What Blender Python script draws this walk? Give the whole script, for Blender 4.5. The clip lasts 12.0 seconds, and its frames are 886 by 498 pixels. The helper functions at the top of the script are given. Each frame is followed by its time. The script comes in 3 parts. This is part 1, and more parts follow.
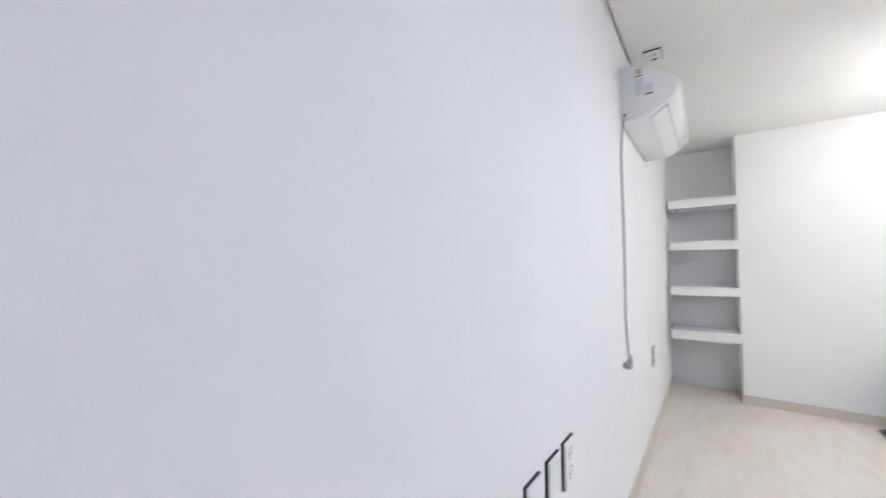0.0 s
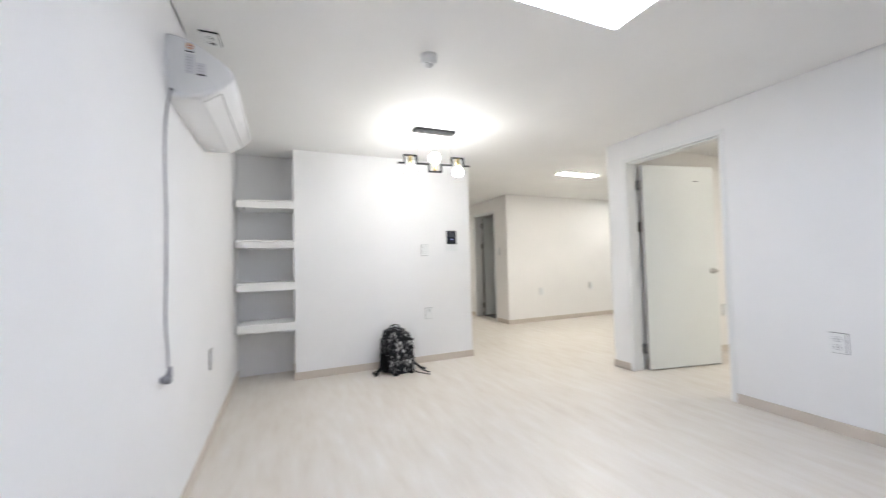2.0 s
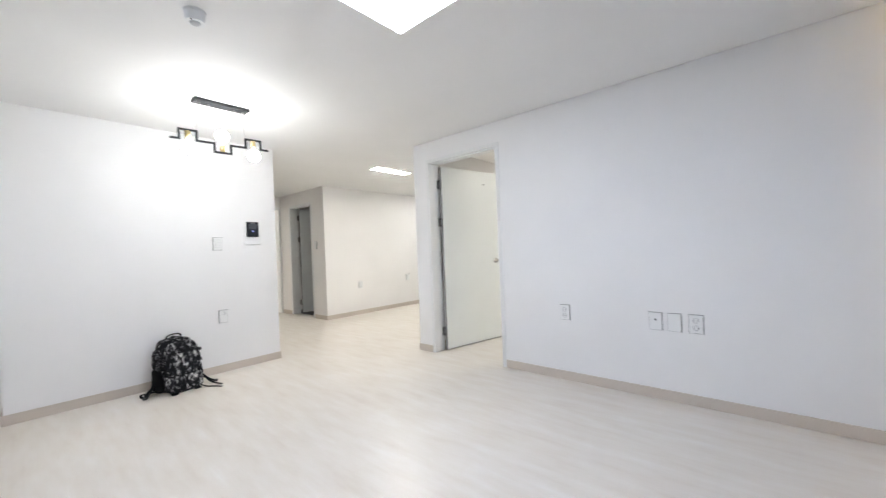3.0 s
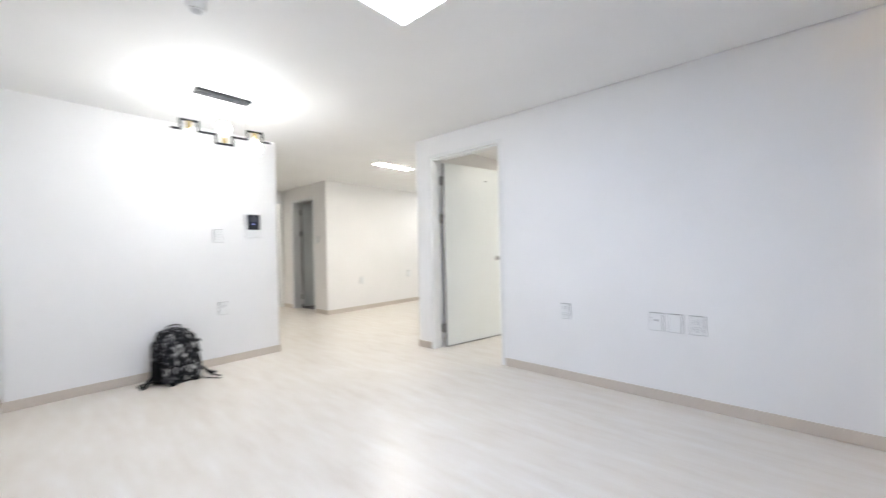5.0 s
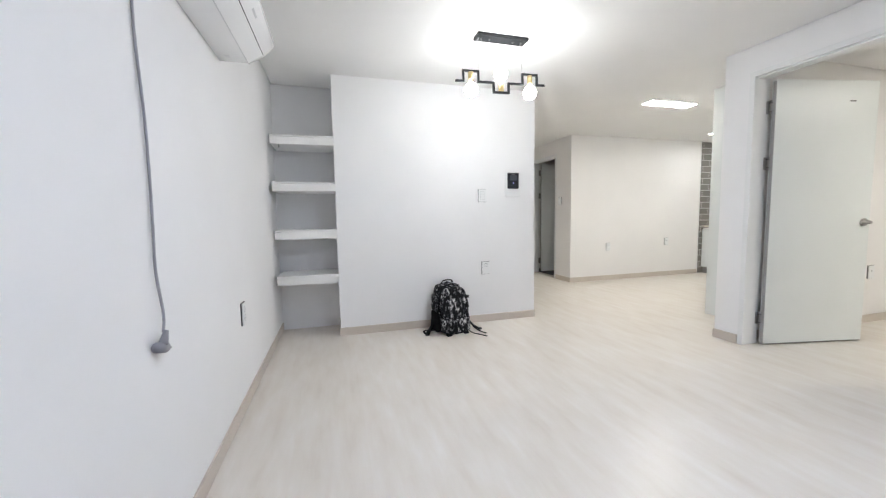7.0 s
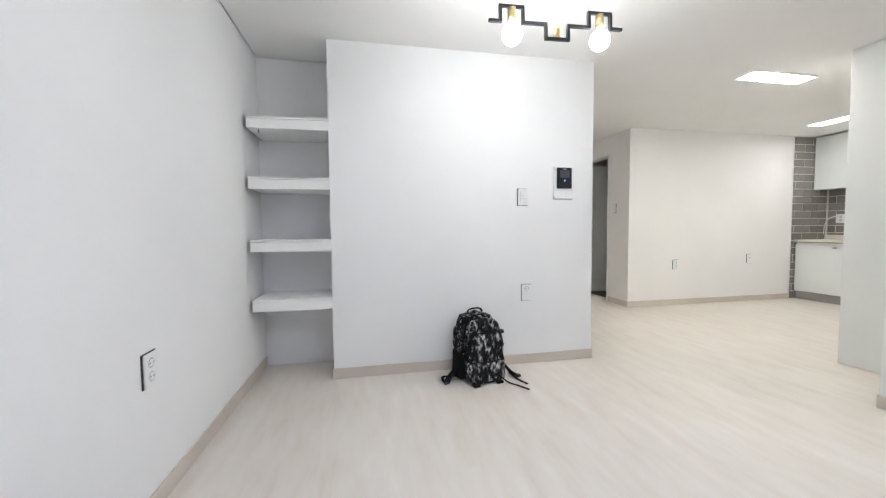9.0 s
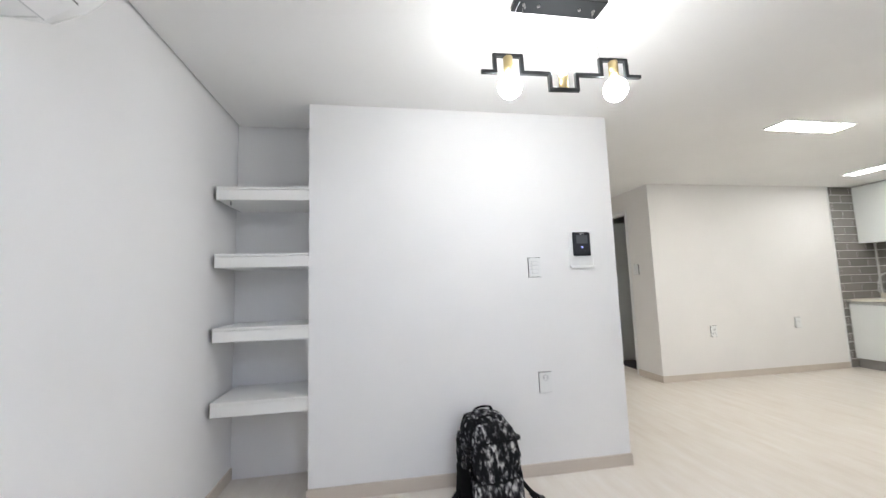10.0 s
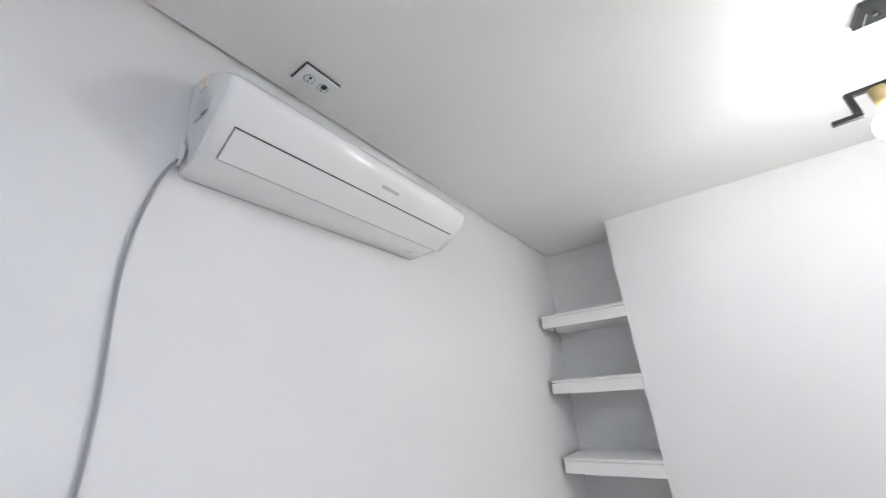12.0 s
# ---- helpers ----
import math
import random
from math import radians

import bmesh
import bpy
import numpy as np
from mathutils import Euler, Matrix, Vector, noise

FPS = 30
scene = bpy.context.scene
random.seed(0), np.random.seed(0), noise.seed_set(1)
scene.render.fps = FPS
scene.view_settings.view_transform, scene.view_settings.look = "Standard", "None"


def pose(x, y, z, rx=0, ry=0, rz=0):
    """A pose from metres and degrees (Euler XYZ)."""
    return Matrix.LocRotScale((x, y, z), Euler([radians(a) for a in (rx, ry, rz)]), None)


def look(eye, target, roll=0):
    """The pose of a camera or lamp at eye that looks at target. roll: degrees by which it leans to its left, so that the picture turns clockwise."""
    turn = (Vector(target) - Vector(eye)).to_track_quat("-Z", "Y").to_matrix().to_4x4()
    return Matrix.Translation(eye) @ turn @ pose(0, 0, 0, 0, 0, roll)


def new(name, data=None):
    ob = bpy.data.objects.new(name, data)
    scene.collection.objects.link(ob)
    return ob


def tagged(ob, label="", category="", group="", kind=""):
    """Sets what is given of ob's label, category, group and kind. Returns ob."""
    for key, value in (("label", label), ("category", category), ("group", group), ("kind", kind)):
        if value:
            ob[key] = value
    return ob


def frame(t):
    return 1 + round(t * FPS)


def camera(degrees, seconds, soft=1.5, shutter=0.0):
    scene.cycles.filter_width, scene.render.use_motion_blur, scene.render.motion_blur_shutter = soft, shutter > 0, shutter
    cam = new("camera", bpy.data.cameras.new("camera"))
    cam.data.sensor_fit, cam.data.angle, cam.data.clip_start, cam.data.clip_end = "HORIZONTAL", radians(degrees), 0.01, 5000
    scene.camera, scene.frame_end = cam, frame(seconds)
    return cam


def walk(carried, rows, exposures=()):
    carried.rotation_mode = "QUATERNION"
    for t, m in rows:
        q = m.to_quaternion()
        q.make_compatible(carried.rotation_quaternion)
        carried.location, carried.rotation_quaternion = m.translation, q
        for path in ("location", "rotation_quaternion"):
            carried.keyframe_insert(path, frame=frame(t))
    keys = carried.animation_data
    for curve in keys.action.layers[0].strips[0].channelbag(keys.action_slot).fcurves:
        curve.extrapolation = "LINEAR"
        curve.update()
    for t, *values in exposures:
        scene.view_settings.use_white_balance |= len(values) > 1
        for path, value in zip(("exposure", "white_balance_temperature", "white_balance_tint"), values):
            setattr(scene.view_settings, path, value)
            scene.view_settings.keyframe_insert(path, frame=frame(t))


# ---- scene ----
cam = camera(100.4, 12.0, soft=1.2, shutter=0.35)
EXPOSURES = [(0.0, 1.18, 6450, 10), (1.0, 1.12, 6550, 9), (1.5, 1.04, 6550, 9), (2.5, 1.09, 6450, 9), (3.2, 1.1, 6400, 9), (5.0, 1.24, 6350, 9), (6.0, 1.08, 6350, 9), (7.0, 0.98, 6350, 9), (9.5, 0.98, 6350, 9), (11.0, 0.88, 6400, 10), (12.0, 0.91, 6350, 10)]
PATH = [
    (0, (0.272, 0.141, 1.183), (-0.9, 1.758, 1.288), 0.1),
    (0.5, (0.218, 0.215, 1.205), (-0.371, 2.118, 1.383), -1.1),
    (1, (0.242, 0.247, 1.189), (0.171, 2.241, 1.327), -0.8),
    (1.5, (0.31, 0.242, 1.171), (0.569, 2.223, 1.265), 0.4),
    (2, (0.396, 0.249, 1.174), (1.18, 2.088, 1.245), -1.5),
    (2.5, (0.519, 0.204, 1.146), (1.811, 1.729, 1.204), -1.1),
    (3, (0.59, 0.143, 1.16), (2.096, 1.459, 1.168), -2.3),
    (3.2, (0.566, 0.101, 1.16), (2.13, 1.347, 1.146), -2.1),
    (4.8, (0.644, 0.103, 1.146), (2.278, 1.256, 1.136), -1.3),
    (5, (0.617, 0.143, 1.146), (2.113, 1.47, 1.142), -1.2),
    (5.5, (0.478, 0.264, 1.136), (1.549, 1.953, 1.145), -1.2),
    (6, (0.372, 0.392, 1.124), (1.145, 2.237, 1.119), -2.1),
    (6.5, (0.415, 0.619, 1.147), (1.083, 2.504, 1.145), -2.4),
    (7, (0.467, 0.821, 1.098), (1.02, 2.736, 0.931), -1.0),
    (7.2, (0.483, 0.911, 1.123), (1.04, 2.829, 1.013), -0.8),
    (8.8, (0.722, 1.6, 1.054), (1.137, 3.553, 0.937), -1.0),
    (9, (0.752, 1.658, 1.074), (1.136, 3.618, 0.969), -0.5),
    (9.5, (0.841, 1.856, 1.144), (1.228, 3.818, 1.199), -0.7),
    (10, (0.925, 2.036, 1.216), (1.245, 4.0, 1.416), -1.8),
    (10.5, (0.985, 2.083, 1.291), (0.954, 4.036, 1.720), -2.4),
    (11, (1.005, 2.060, 1.365), (0.598, 3.918, 1.985), -4.1),
    (11.5, (0.951, 2.006, 1.388), (0.119, 3.684, 2.090), -4.8),
    (12, (0.891, 1.964, 1.393), (-0.186, 3.477, 2.135), -3.9),
]
walk(cam, [(t, look(eye, target, roll)) for t, eye, target, roll in PATH],
     exposures=EXPOSURES)

# ---- world and light ----
world = bpy.data.worlds.new("world")
scene.world = world
world.use_nodes = True
wn = world.node_tree
sky = wn.nodes.new("ShaderNodeTexSky")
sky.sky_type, sky.sun_disc = "NISHITA", False
sky.sun_elevation, sky.sun_rotation = radians(35), radians(200)
wn.links.new(sky.outputs[0], wn.nodes["Background"].inputs[0])
wn.nodes["Background"].inputs[1].default_value = 0.06
PANEL_POWER, HALL_POWER, KITCHEN_POWER, BULB_POWER, LED_POWER, ROOM_POWER = 8.6, 39.0, 12.5, 42.0, 7.0, 15.0


# ---- materials ----
def material(name, rough=0.5, metal=0.0):
    m = bpy.data.materials.new(name)
    m.use_nodes = True
    n = m.node_tree
    b = n.nodes["Principled BSDF"]
    b.inputs["Roughness"].default_value = rough
    b.inputs["Metallic"].default_value = metal
    return m, n, b


def mapped(n, scale):
    co = n.nodes.new("ShaderNodeTexCoord")
    mp = n.nodes.new("ShaderNodeMapping")
    mp.inputs["Scale"].default_value = scale
    n.links.new(co.outputs["Object"], mp.inputs[0])
    return mp.outputs[0]


def noise_tex(n, vec, scale, detail=4.0):
    t = n.nodes.new("ShaderNodeTexNoise")
    t.inputs["Scale"].default_value, t.inputs["Detail"].default_value = scale, detail
    n.links.new(vec, t.inputs["Vector"])
    return t.outputs["Fac"]


def ramp(n, fac, stops):
    r = n.nodes.new("ShaderNodeValToRGB")
    while len(r.color_ramp.elements) < len(stops):
        r.color_ramp.elements.new(0.5)
    for e, (p, c) in zip(r.color_ramp.elements, stops):
        e.position, e.color = p, (*c, 1)
    n.links.new(fac, r.inputs[0])
    return r.outputs[0]


def bump(n, b, height, strength, dist):
    bp = n.nodes.new("ShaderNodeBump")
    bp.inputs["Strength"].default_value, bp.inputs["Distance"].default_value = strength, dist
    n.links.new(height, bp.inputs["Height"])
    n.links.new(bp.outputs[0], b.inputs["Normal"])


def plain(name, color, rough=0.5, metal=0.0, vary=0.06, grain=60.0, relief=0.05, sheen=0.5):
    """A painted or moulded surface with slight blotches and grain."""
    m, n, b = material(name, rough, metal)
    b.inputs["Specular IOR Level"].default_value = sheen
    v = mapped(n, (1, 1, 1))
    lo = tuple(c * (1 - vary) for c in color)
    hi = tuple(min(1, c * (1 + vary)) for c in color)
    n.links.new(ramp(n, noise_tex(n, v, 2.3, 5), [(0.3, lo), (0.7, hi)]), b.inputs["Base Color"])
    bump(n, b, noise_tex(n, v, grain, 3), relief, 0.002)
    return m


def wallpaper(name, color):
    m, n, b = material(name, 0.62)
    b.inputs["Specular IOR Level"].default_value = 0.35
    v = mapped(n, (1, 1, 1))
    lo = tuple(c * 0.97 for c in color)
    n.links.new(ramp(n, noise_tex(n, v, 1.4, 6), [(0.35, lo), (0.65, color)]), b.inputs["Base Color"])
    fine, broad = noise_tex(n, v, 260, 3), noise_tex(n, v, 3.5, 2)
    mix = n.nodes.new("ShaderNodeMath")
    mix.operation = "MULTIPLY_ADD"
    n.links.new(broad, mix.inputs[0])
    mix.inputs[1].default_value = 2.5
    n.links.new(fine, mix.inputs[2])
    bump(n, b, mix.outputs[0], 0.16, 0.0016)
    return m


def emitter(name, color, power):
    m, n, b = material(name, 0.4)
    b.inputs["Base Color"].default_value = (0.9, 0.9, 0.9, 1)
    b.inputs["Emission Color"].default_value = (*color, 1)
    b.inputs["Emission Strength"].default_value = power
    return m


def floor_vinyl():
    """Whitewashed wood-look vinyl, boards along y."""
    m, n, b = material("floor_vinyl", 0.32)
    b.inputs["Specular IOR Level"].default_value = 0.4
    brick = n.nodes.new("ShaderNodeTexBrick")
    co = n.nodes.new("ShaderNodeTexCoord")
    mp = n.nodes.new("ShaderNodeMapping")
    mp.inputs["Rotation"].default_value = (0, 0, radians(90))
    n.links.new(co.outputs["Object"], mp.inputs[0])
    n.links.new(mp.outputs[0], brick.inputs["Vector"])
    brick.inputs["Scale"].default_value = 1.0
    brick.inputs["Brick Width"].default_value, brick.inputs["Row Height"].default_value = 0.92, 0.115
    brick.inputs["Mortar Size"].default_value, brick.inputs["Mortar Smooth"].default_value = 0.0012, 0.6
    brick.inputs["Color1"].default_value, brick.inputs["Color2"].default_value = (0.45, 0.45, 0.45, 1), (0.55, 0.55, 0.55, 1)
    brick.inputs["Mortar"].default_value = (0.46, 0.46, 0.46, 1)
    streak = noise_tex(n, mapped(n, (13, 2.6, 1)), 1.0, 5)
    grain = noise_tex(n, mapped(n, (130, 5, 1)), 1.0, 4)
    cloud = noise_tex(n, mapped(n, (1, 0.6, 1)), 1.6, 3)
    mixes = []
    for src, amount in ((streak, 1.15), (grain, 0.12), (cloud, 0.5), (brick.outputs["Color"], 0.9)):
        k = n.nodes.new("ShaderNodeMath")
        k.operation = "MULTIPLY"
        n.links.new(src, k.inputs[0])
        k.inputs[1].default_value = amount / 2.67
        mixes.append(k.outputs[0])
    total = mixes[0]
    for extra in mixes[1:]:
        a = n.nodes.new("ShaderNodeMath")
        n.links.new(total, a.inputs[0])
        n.links.new(extra, a.inputs[1])
        total = a.outputs[0]
    n.links.new(ramp(n, total, [(0.36, (0.655, 0.59, 0.515)), (0.46, (0.715, 0.66, 0.59)), (0.54, (0.745, 0.697, 0.635)), (0.65, (0.79, 0.755, 0.71))]), b.inputs["Base Color"])
    bump(n, b, total, 0.12, 0.002)
    return m


def camouflage():
    """Dark woven cloth with a blocky black, grey and white print."""
    m, n, b = material("camouflage_cloth", 0.85)
    b.inputs["Specular IOR Level"].default_value = 0.12
    co = n.nodes.new("ShaderNodeTexCoord")
    snap = n.nodes.new("ShaderNodeVectorMath")
    snap.operation = "SNAP"
    snap.inputs[1].default_value = (0.003, 0.003, 0.0045)
    n.links.new(co.outputs["Object"], snap.inputs[0])
    mp = n.nodes.new("ShaderNodeMapping")
    mp.inputs["Scale"].default_value = (1.0, 1.0, 0.6)
    n.links.new(snap.outputs[0], mp.inputs[0])
    fine, broad = noise_tex(n, mp.outputs[0], 48, 7.0), noise_tex(n, mp.outputs[0], 11, 2.0)
    both = n.nodes.new("ShaderNodeMath")
    both.operation = "MULTIPLY_ADD"
    n.links.new(broad, both.inputs[0])
    both.inputs[1].default_value = 0.55
    n.links.new(fine, both.inputs[2])
    shift = n.nodes.new("ShaderNodeMath")
    shift.operation = "SUBTRACT"
    n.links.new(both.outputs[0], shift.inputs[0])
    shift.inputs[1].default_value = 0.275
    f = shift.outputs[0]
    r = ramp(n, f, [(0.0, (0.010, 0.010, 0.012)), (0.45, (0.016, 0.016, 0.018)), (0.51, (0.038, 0.038, 0.042)), (0.55, (0.10, 0.10, 0.105)), (0.59, (0.26, 0.26, 0.26)), (0.655, (0.55, 0.55, 0.54))])
    for node in n.nodes:
        if node.type == "VALTORGB":
            node.color_ramp.interpolation = "CONSTANT"
    n.links.new(r, b.inputs["Base Color"])
    bump(n, b, noise_tex(n, mapped(n, (1, 1, 1)), 420, 2), 0.4, 0.002)
    return m


def tile_glaze():
    m, n, b = material("grey_tile", 0.22)
    info = n.nodes.new("ShaderNodeObjectInfo")
    v = mapped(n, (1, 1, 1))
    mixer = n.nodes.new("ShaderNodeMix")
    mixer.data_type = "RGBA"
    n.links.new(info.outputs["Random"], mixer.inputs["Factor"])
    mixer.inputs["A"].default_value, mixer.inputs["B"].default_value = (0.20, 0.188, 0.175, 1), (0.27, 0.255, 0.238, 1)
    n.links.new(mixer.outputs["Result"], b.inputs["Base Color"])
    bump(n, b, noise_tex(n, v, 30, 3), 0.12, 0.002)
    return m


def window_glass():
    m, n, b = material("window_glass", 0.02)
    b.inputs["Transmission Weight"].default_value = 1.0
    b.inputs["Base Color"].default_value = (0.95, 0.97, 0.97, 1)
    return m


WALL = wallpaper("white_wallpaper", (0.885, 0.885, 0.888))
CEIL = wallpaper("ceiling_paper", (0.88, 0.878, 0.868))
CREAM = wallpaper("hall_wallpaper", (0.87, 0.855, 0.84))
SLAB = plain("concrete", (0.25, 0.25, 0.25), 0.9)
FLOOR = floor_vinyl()
BASE = plain("beige_skirting", (0.62, 0.555, 0.49), 0.45, vary=0.04)
DOORW = plain("white_door_film", (0.76, 0.785, 0.77), 0.33, vary=0.015, grain=180, relief=0.04)
FRAMEW = plain("white_frame_film", (0.82, 0.83, 0.83), 0.35, vary=0.015, grain=180, relief=0.04)
GLOSSW = plain("gloss_white_panel", (0.80, 0.83, 0.82), 0.12, vary=0.01, grain=8, relief=0.02)
SHELFW = plain("white_laminate", (0.90, 0.90, 0.885), 0.4, vary=0.015)
PLASTIC = plain("white_plastic", (0.84, 0.85, 0.85), 0.3, vary=0.015, relief=0.02)
ACWHITE = plain("gloss_white_plastic", (0.90, 0.905, 0.905), 0.06, vary=0.01, relief=0.0)
GREYPL = plain("pale_grey_plastic", (0.55, 0.56, 0.57), 0.4, vary=0.03)
CORDG = plain("grey_cord", (0.33, 0.33, 0.36), 0.55, vary=0.05)
STICKER = plain("sticker_grey", (0.72, 0.72, 0.75), 0.5, vary=0.10, grain=200)
STICKERO = plain("sticker_orange", (0.78, 0.56, 0.38), 0.5, vary=0.08)
STICKERR = plain("sticker_red", (0.55, 0.12, 0.09), 0.5, vary=0.05)
DARK = plain("dark_gasket_and_shade", (0.035, 0.035, 0.04), 0.6)
BLACK = plain("black_gloss", (0.015, 0.016, 0.02), 0.12, vary=0.02, relief=0.0)
SCREEN = plain("grey_screen", (0.06, 0.065, 0.075), 0.15, relief=0.0)
BLACKM = plain("black_painted_metal", (0.022, 0.024, 0.026), 0.3, 0.3, relief=0.03)
STEEL = plain("brushed_steel", (0.33, 0.32, 0.305), 0.32, 0.9, relief=0.03)
BRASS = plain("brushed_brass", (0.58, 0.46, 0.24), 0.42, 0.9, relief=0.03)
COUNTER = plain("cream_solid_surface", (0.76, 0.72, 0.63), 0.3, vary=0.03)
KICK = plain("grey_kickboard", (0.34, 0.33, 0.32), 0.3, vary=0.03)
GROUT = plain("pale_grout", (0.74, 0.73, 0.70), 0.9)
TILE = tile_glaze()
BATHF = plain("dark_bathroom_tile", (0.03, 0.028, 0.026), 0.35)
NAVY = plain("navy_fabric", (0.032, 0.070, 0.165), 0.85, vary=0.15, grain=300, relief=0.3)
CAMO = camouflage()
WEB = plain("black_webbing", (0.008, 0.008, 0.009), 0.85, grain=300, relief=0.3, sheen=0.12)
GLASS = window_glass()
PANEL_E = emitter("cool_panel_light", (0.85, 0.93, 1.125), PANEL_POWER)
HALL_E = emitter("warm_panel_light", (1.0, 0.95, 0.88), HALL_POWER)
KITCH_E = emitter("kitchen_strip_light", (0.98, 0.96, 0.93), KITCHEN_POWER)
ROOM_E = emitter("bedroom_panel_light", (1.0, 0.955, 0.87), ROOM_POWER)
BULB_E = emitter("bulb_light", (0.985, 0.98, 0.97), BULB_POWER)
LED_E = emitter("amber_strip_light", (1.0, 0.62, 0.22), LED_POWER)
BLUE_E = emitter("blue_indicator", (0.15, 0.2, 1.0), 1.5)


# ---- mesh helpers ----
def to_mesh(name, bm, mat, smooth=False):
    bmesh.ops.recalc_face_normals(bm, faces=bm.faces)
    me = bpy.data.meshes.new(name)
    bm.to_mesh(me)
    bm.free()
    me.materials.append(mat)
    for p in me.polygons:
        p.use_smooth = smooth
    return me


def part(name, bm, mat, parent=None, label="", smooth=False):
    ob = new(name, to_mesh(name, bm, mat, smooth))
    ob.parent = parent
    if label:
        ob["label"] = label
    return ob


def thing(name, label, category, m=None, group=""):
    ob = new(name)
    ob.empty_display_size = 0.05
    if m is not None:
        ob.matrix_basis = m
    return tagged(ob, label, category, group)


def box(x0, x1, y0, y1, z0, z1, bevel=0.0, segs=1, bm=None):
    b2 = bmesh.new()
    r = bmesh.ops.create_cube(b2, size=1.0)
    for v in r["verts"]:
        v.co = Vector(((x0 + x1) / 2 + v.co.x * (x1 - x0), (y0 + y1) / 2 + v.co.y * (y1 - y0), (z0 + z1) / 2 + v.co.z * (z1 - z0)))
    if bevel:
        bmesh.ops.bevel(b2, geom=b2.edges[:], offset=bevel, segments=segs, affect="EDGES", profile=0.5)
    return joined(bm, b2)


def joined(bm, b2):
    if bm is None:
        return b2
    me = bpy.data.meshes.new("join")
    b2.to_mesh(me)
    b2.free()
    bm.from_mesh(me)
    bpy.data.meshes.remove(me)
    return bm


def prism(points, axis, a, b, bevel=0.0):
    """A flat outline drawn out along an axis from a to b. axis x: points are (y, z); y: (x, z); z: (x, y)."""
    bm = bmesh.new()
    put = {"x": lambda p, c: (c, p[0], p[1]), "y": lambda p, c: (p[0], c, p[1]), "z": lambda p, c: (p[0], p[1], c)}[axis]
    lo = [bm.verts.new(put(p, a)) for p in points]
    hi = [bm.verts.new(put(p, b)) for p in points]
    bm.faces.new(lo)
    bm.faces.new(hi[::-1])
    n = len(points)
    for i in range(n):
        bm.faces.new((lo[i], hi[i], hi[(i + 1) % n], lo[(i + 1) % n]))
    if bevel:
        bmesh.ops.recalc_face_normals(bm, faces=bm.faces)
        bmesh.ops.bevel(bm, geom=bm.edges[:], offset=bevel, segments=2, affect="EDGES", profile=0.5)
    return bm


def rod(p, q, r, sides=12, r2=None, bm=None):
    b2 = bmesh.new()
    p, q = Vector(p), Vector(q)
    turn = (q - p).to_track_quat("Z", "Y").to_matrix().to_4x4()
    bmesh.ops.create_cone(b2, cap_ends=True, segments=sides, radius1=r, radius2=r if r2 is None else r2, depth=(q - p).length,
                          matrix=Matrix.Translation((p + q) / 2) @ turn)
    return joined(bm, b2)


def ball(c, r, squash=(1, 1, 1), u=24, v=16):
    bm = bmesh.new()
    bmesh.ops.create_uvsphere(bm, u_segments=u, v_segments=v, radius=r)
    for w in bm.verts:
        w.co = Vector((w.co.x * squash[0], w.co.y * squash[1], w.co.z * squash[2])) + Vector(c)
    return bm


def tube(points, r, sides=8, flat=1.0, smooth_steps=5):
    """A smooth cord or strap along a few points; flat squashes it in its own upward direction."""
    pts = [Vector(p) for p in points]
    path = []
    for i in range(len(pts) - 1):
        a, b, c, d = pts[max(i - 1, 0)], pts[i], pts[i + 1], pts[min(i + 2, len(pts) - 1)]
        for k in range(smooth_steps):
            t = k / smooth_steps
            path.append(0.5 * (2 * b + (c - a) * t + (2 * a - 5 * b + 4 * c - d) * t * t + (3 * b - a - 3 * c + d) * t ** 3))
    path.append(pts[-1])
    bm = bmesh.new()
    rings = []
    side = None
    for i, p in enumerate(path):
        way = (path[min(i + 1, len(path) - 1)] - path[max(i - 1, 0)]).normalized()
        ref = Vector((0, 0, 1)) if abs(way.z) < 0.9 else Vector((0, 1, 0))
        s = way.cross(ref).normalized()
        if side is not None and s.dot(side) < 0:
            s = -s
        side = s
        up = s.cross(way)
        rings.append([bm.verts.new(p + r * (math.cos(2 * math.pi * k / sides) * s + flat * math.sin(2 * math.pi * k / sides) * up)) for k in range(sides)])
    for a, b in zip(rings, rings[1:]):
        for k in range(sides):
            bm.faces.new((a[k], a[(k + 1) % sides], b[(k + 1) % sides], b[k]))
    bm.faces.new(rings[0])
    bm.faces.new(rings[-1][::-1])
    return bm


def structure(name, bm, mat, label, category):
    return tagged(part(name, bm, mat), label, category, kind="structure")


# ---- large structure ----
TOP = 2.56
structure("floor", box(-0.3, 7.9, -0.8, 10.2, -0.12, 0), FLOOR, "whitewashed wood-look vinyl floor in pale beige", "floor")
structure("ceiling_slab", box(-0.3, 7.9, -0.8, 10.2, TOP, TOP + 0.12), SLAB, "bare slab above the papered ceiling", "ceiling")
LIVING = [(-0.074, -0.40), (3.670, -0.40), (3.670, 3.25), (7.55, 3.25), (7.55, 6.06), (4.165, 6.06), (4.165, 7.72), (2.53, 7.72), (2.53, 4.39),
          (0.475, 4.39), (0.475, 4.772), (-0.074, 4.772)]
structure("ceiling", prism(LIVING, "z", 2.4, 2.425), CEIL, "white papered ceiling with a thin shadow gap along the walls", "ceiling")
structure("ceiling_bedroom", box(3.838, 6.6, -0.53, 3.092, 2.4, 2.425), CEIL, "white papered bedroom ceiling with a shadow gap", "ceiling")
structure("ceiling_end_room", box(2.4, 5.2, 7.86, 9.9, 2.4, 2.425), CEIL, "white papered ceiling of the end room", "ceiling")
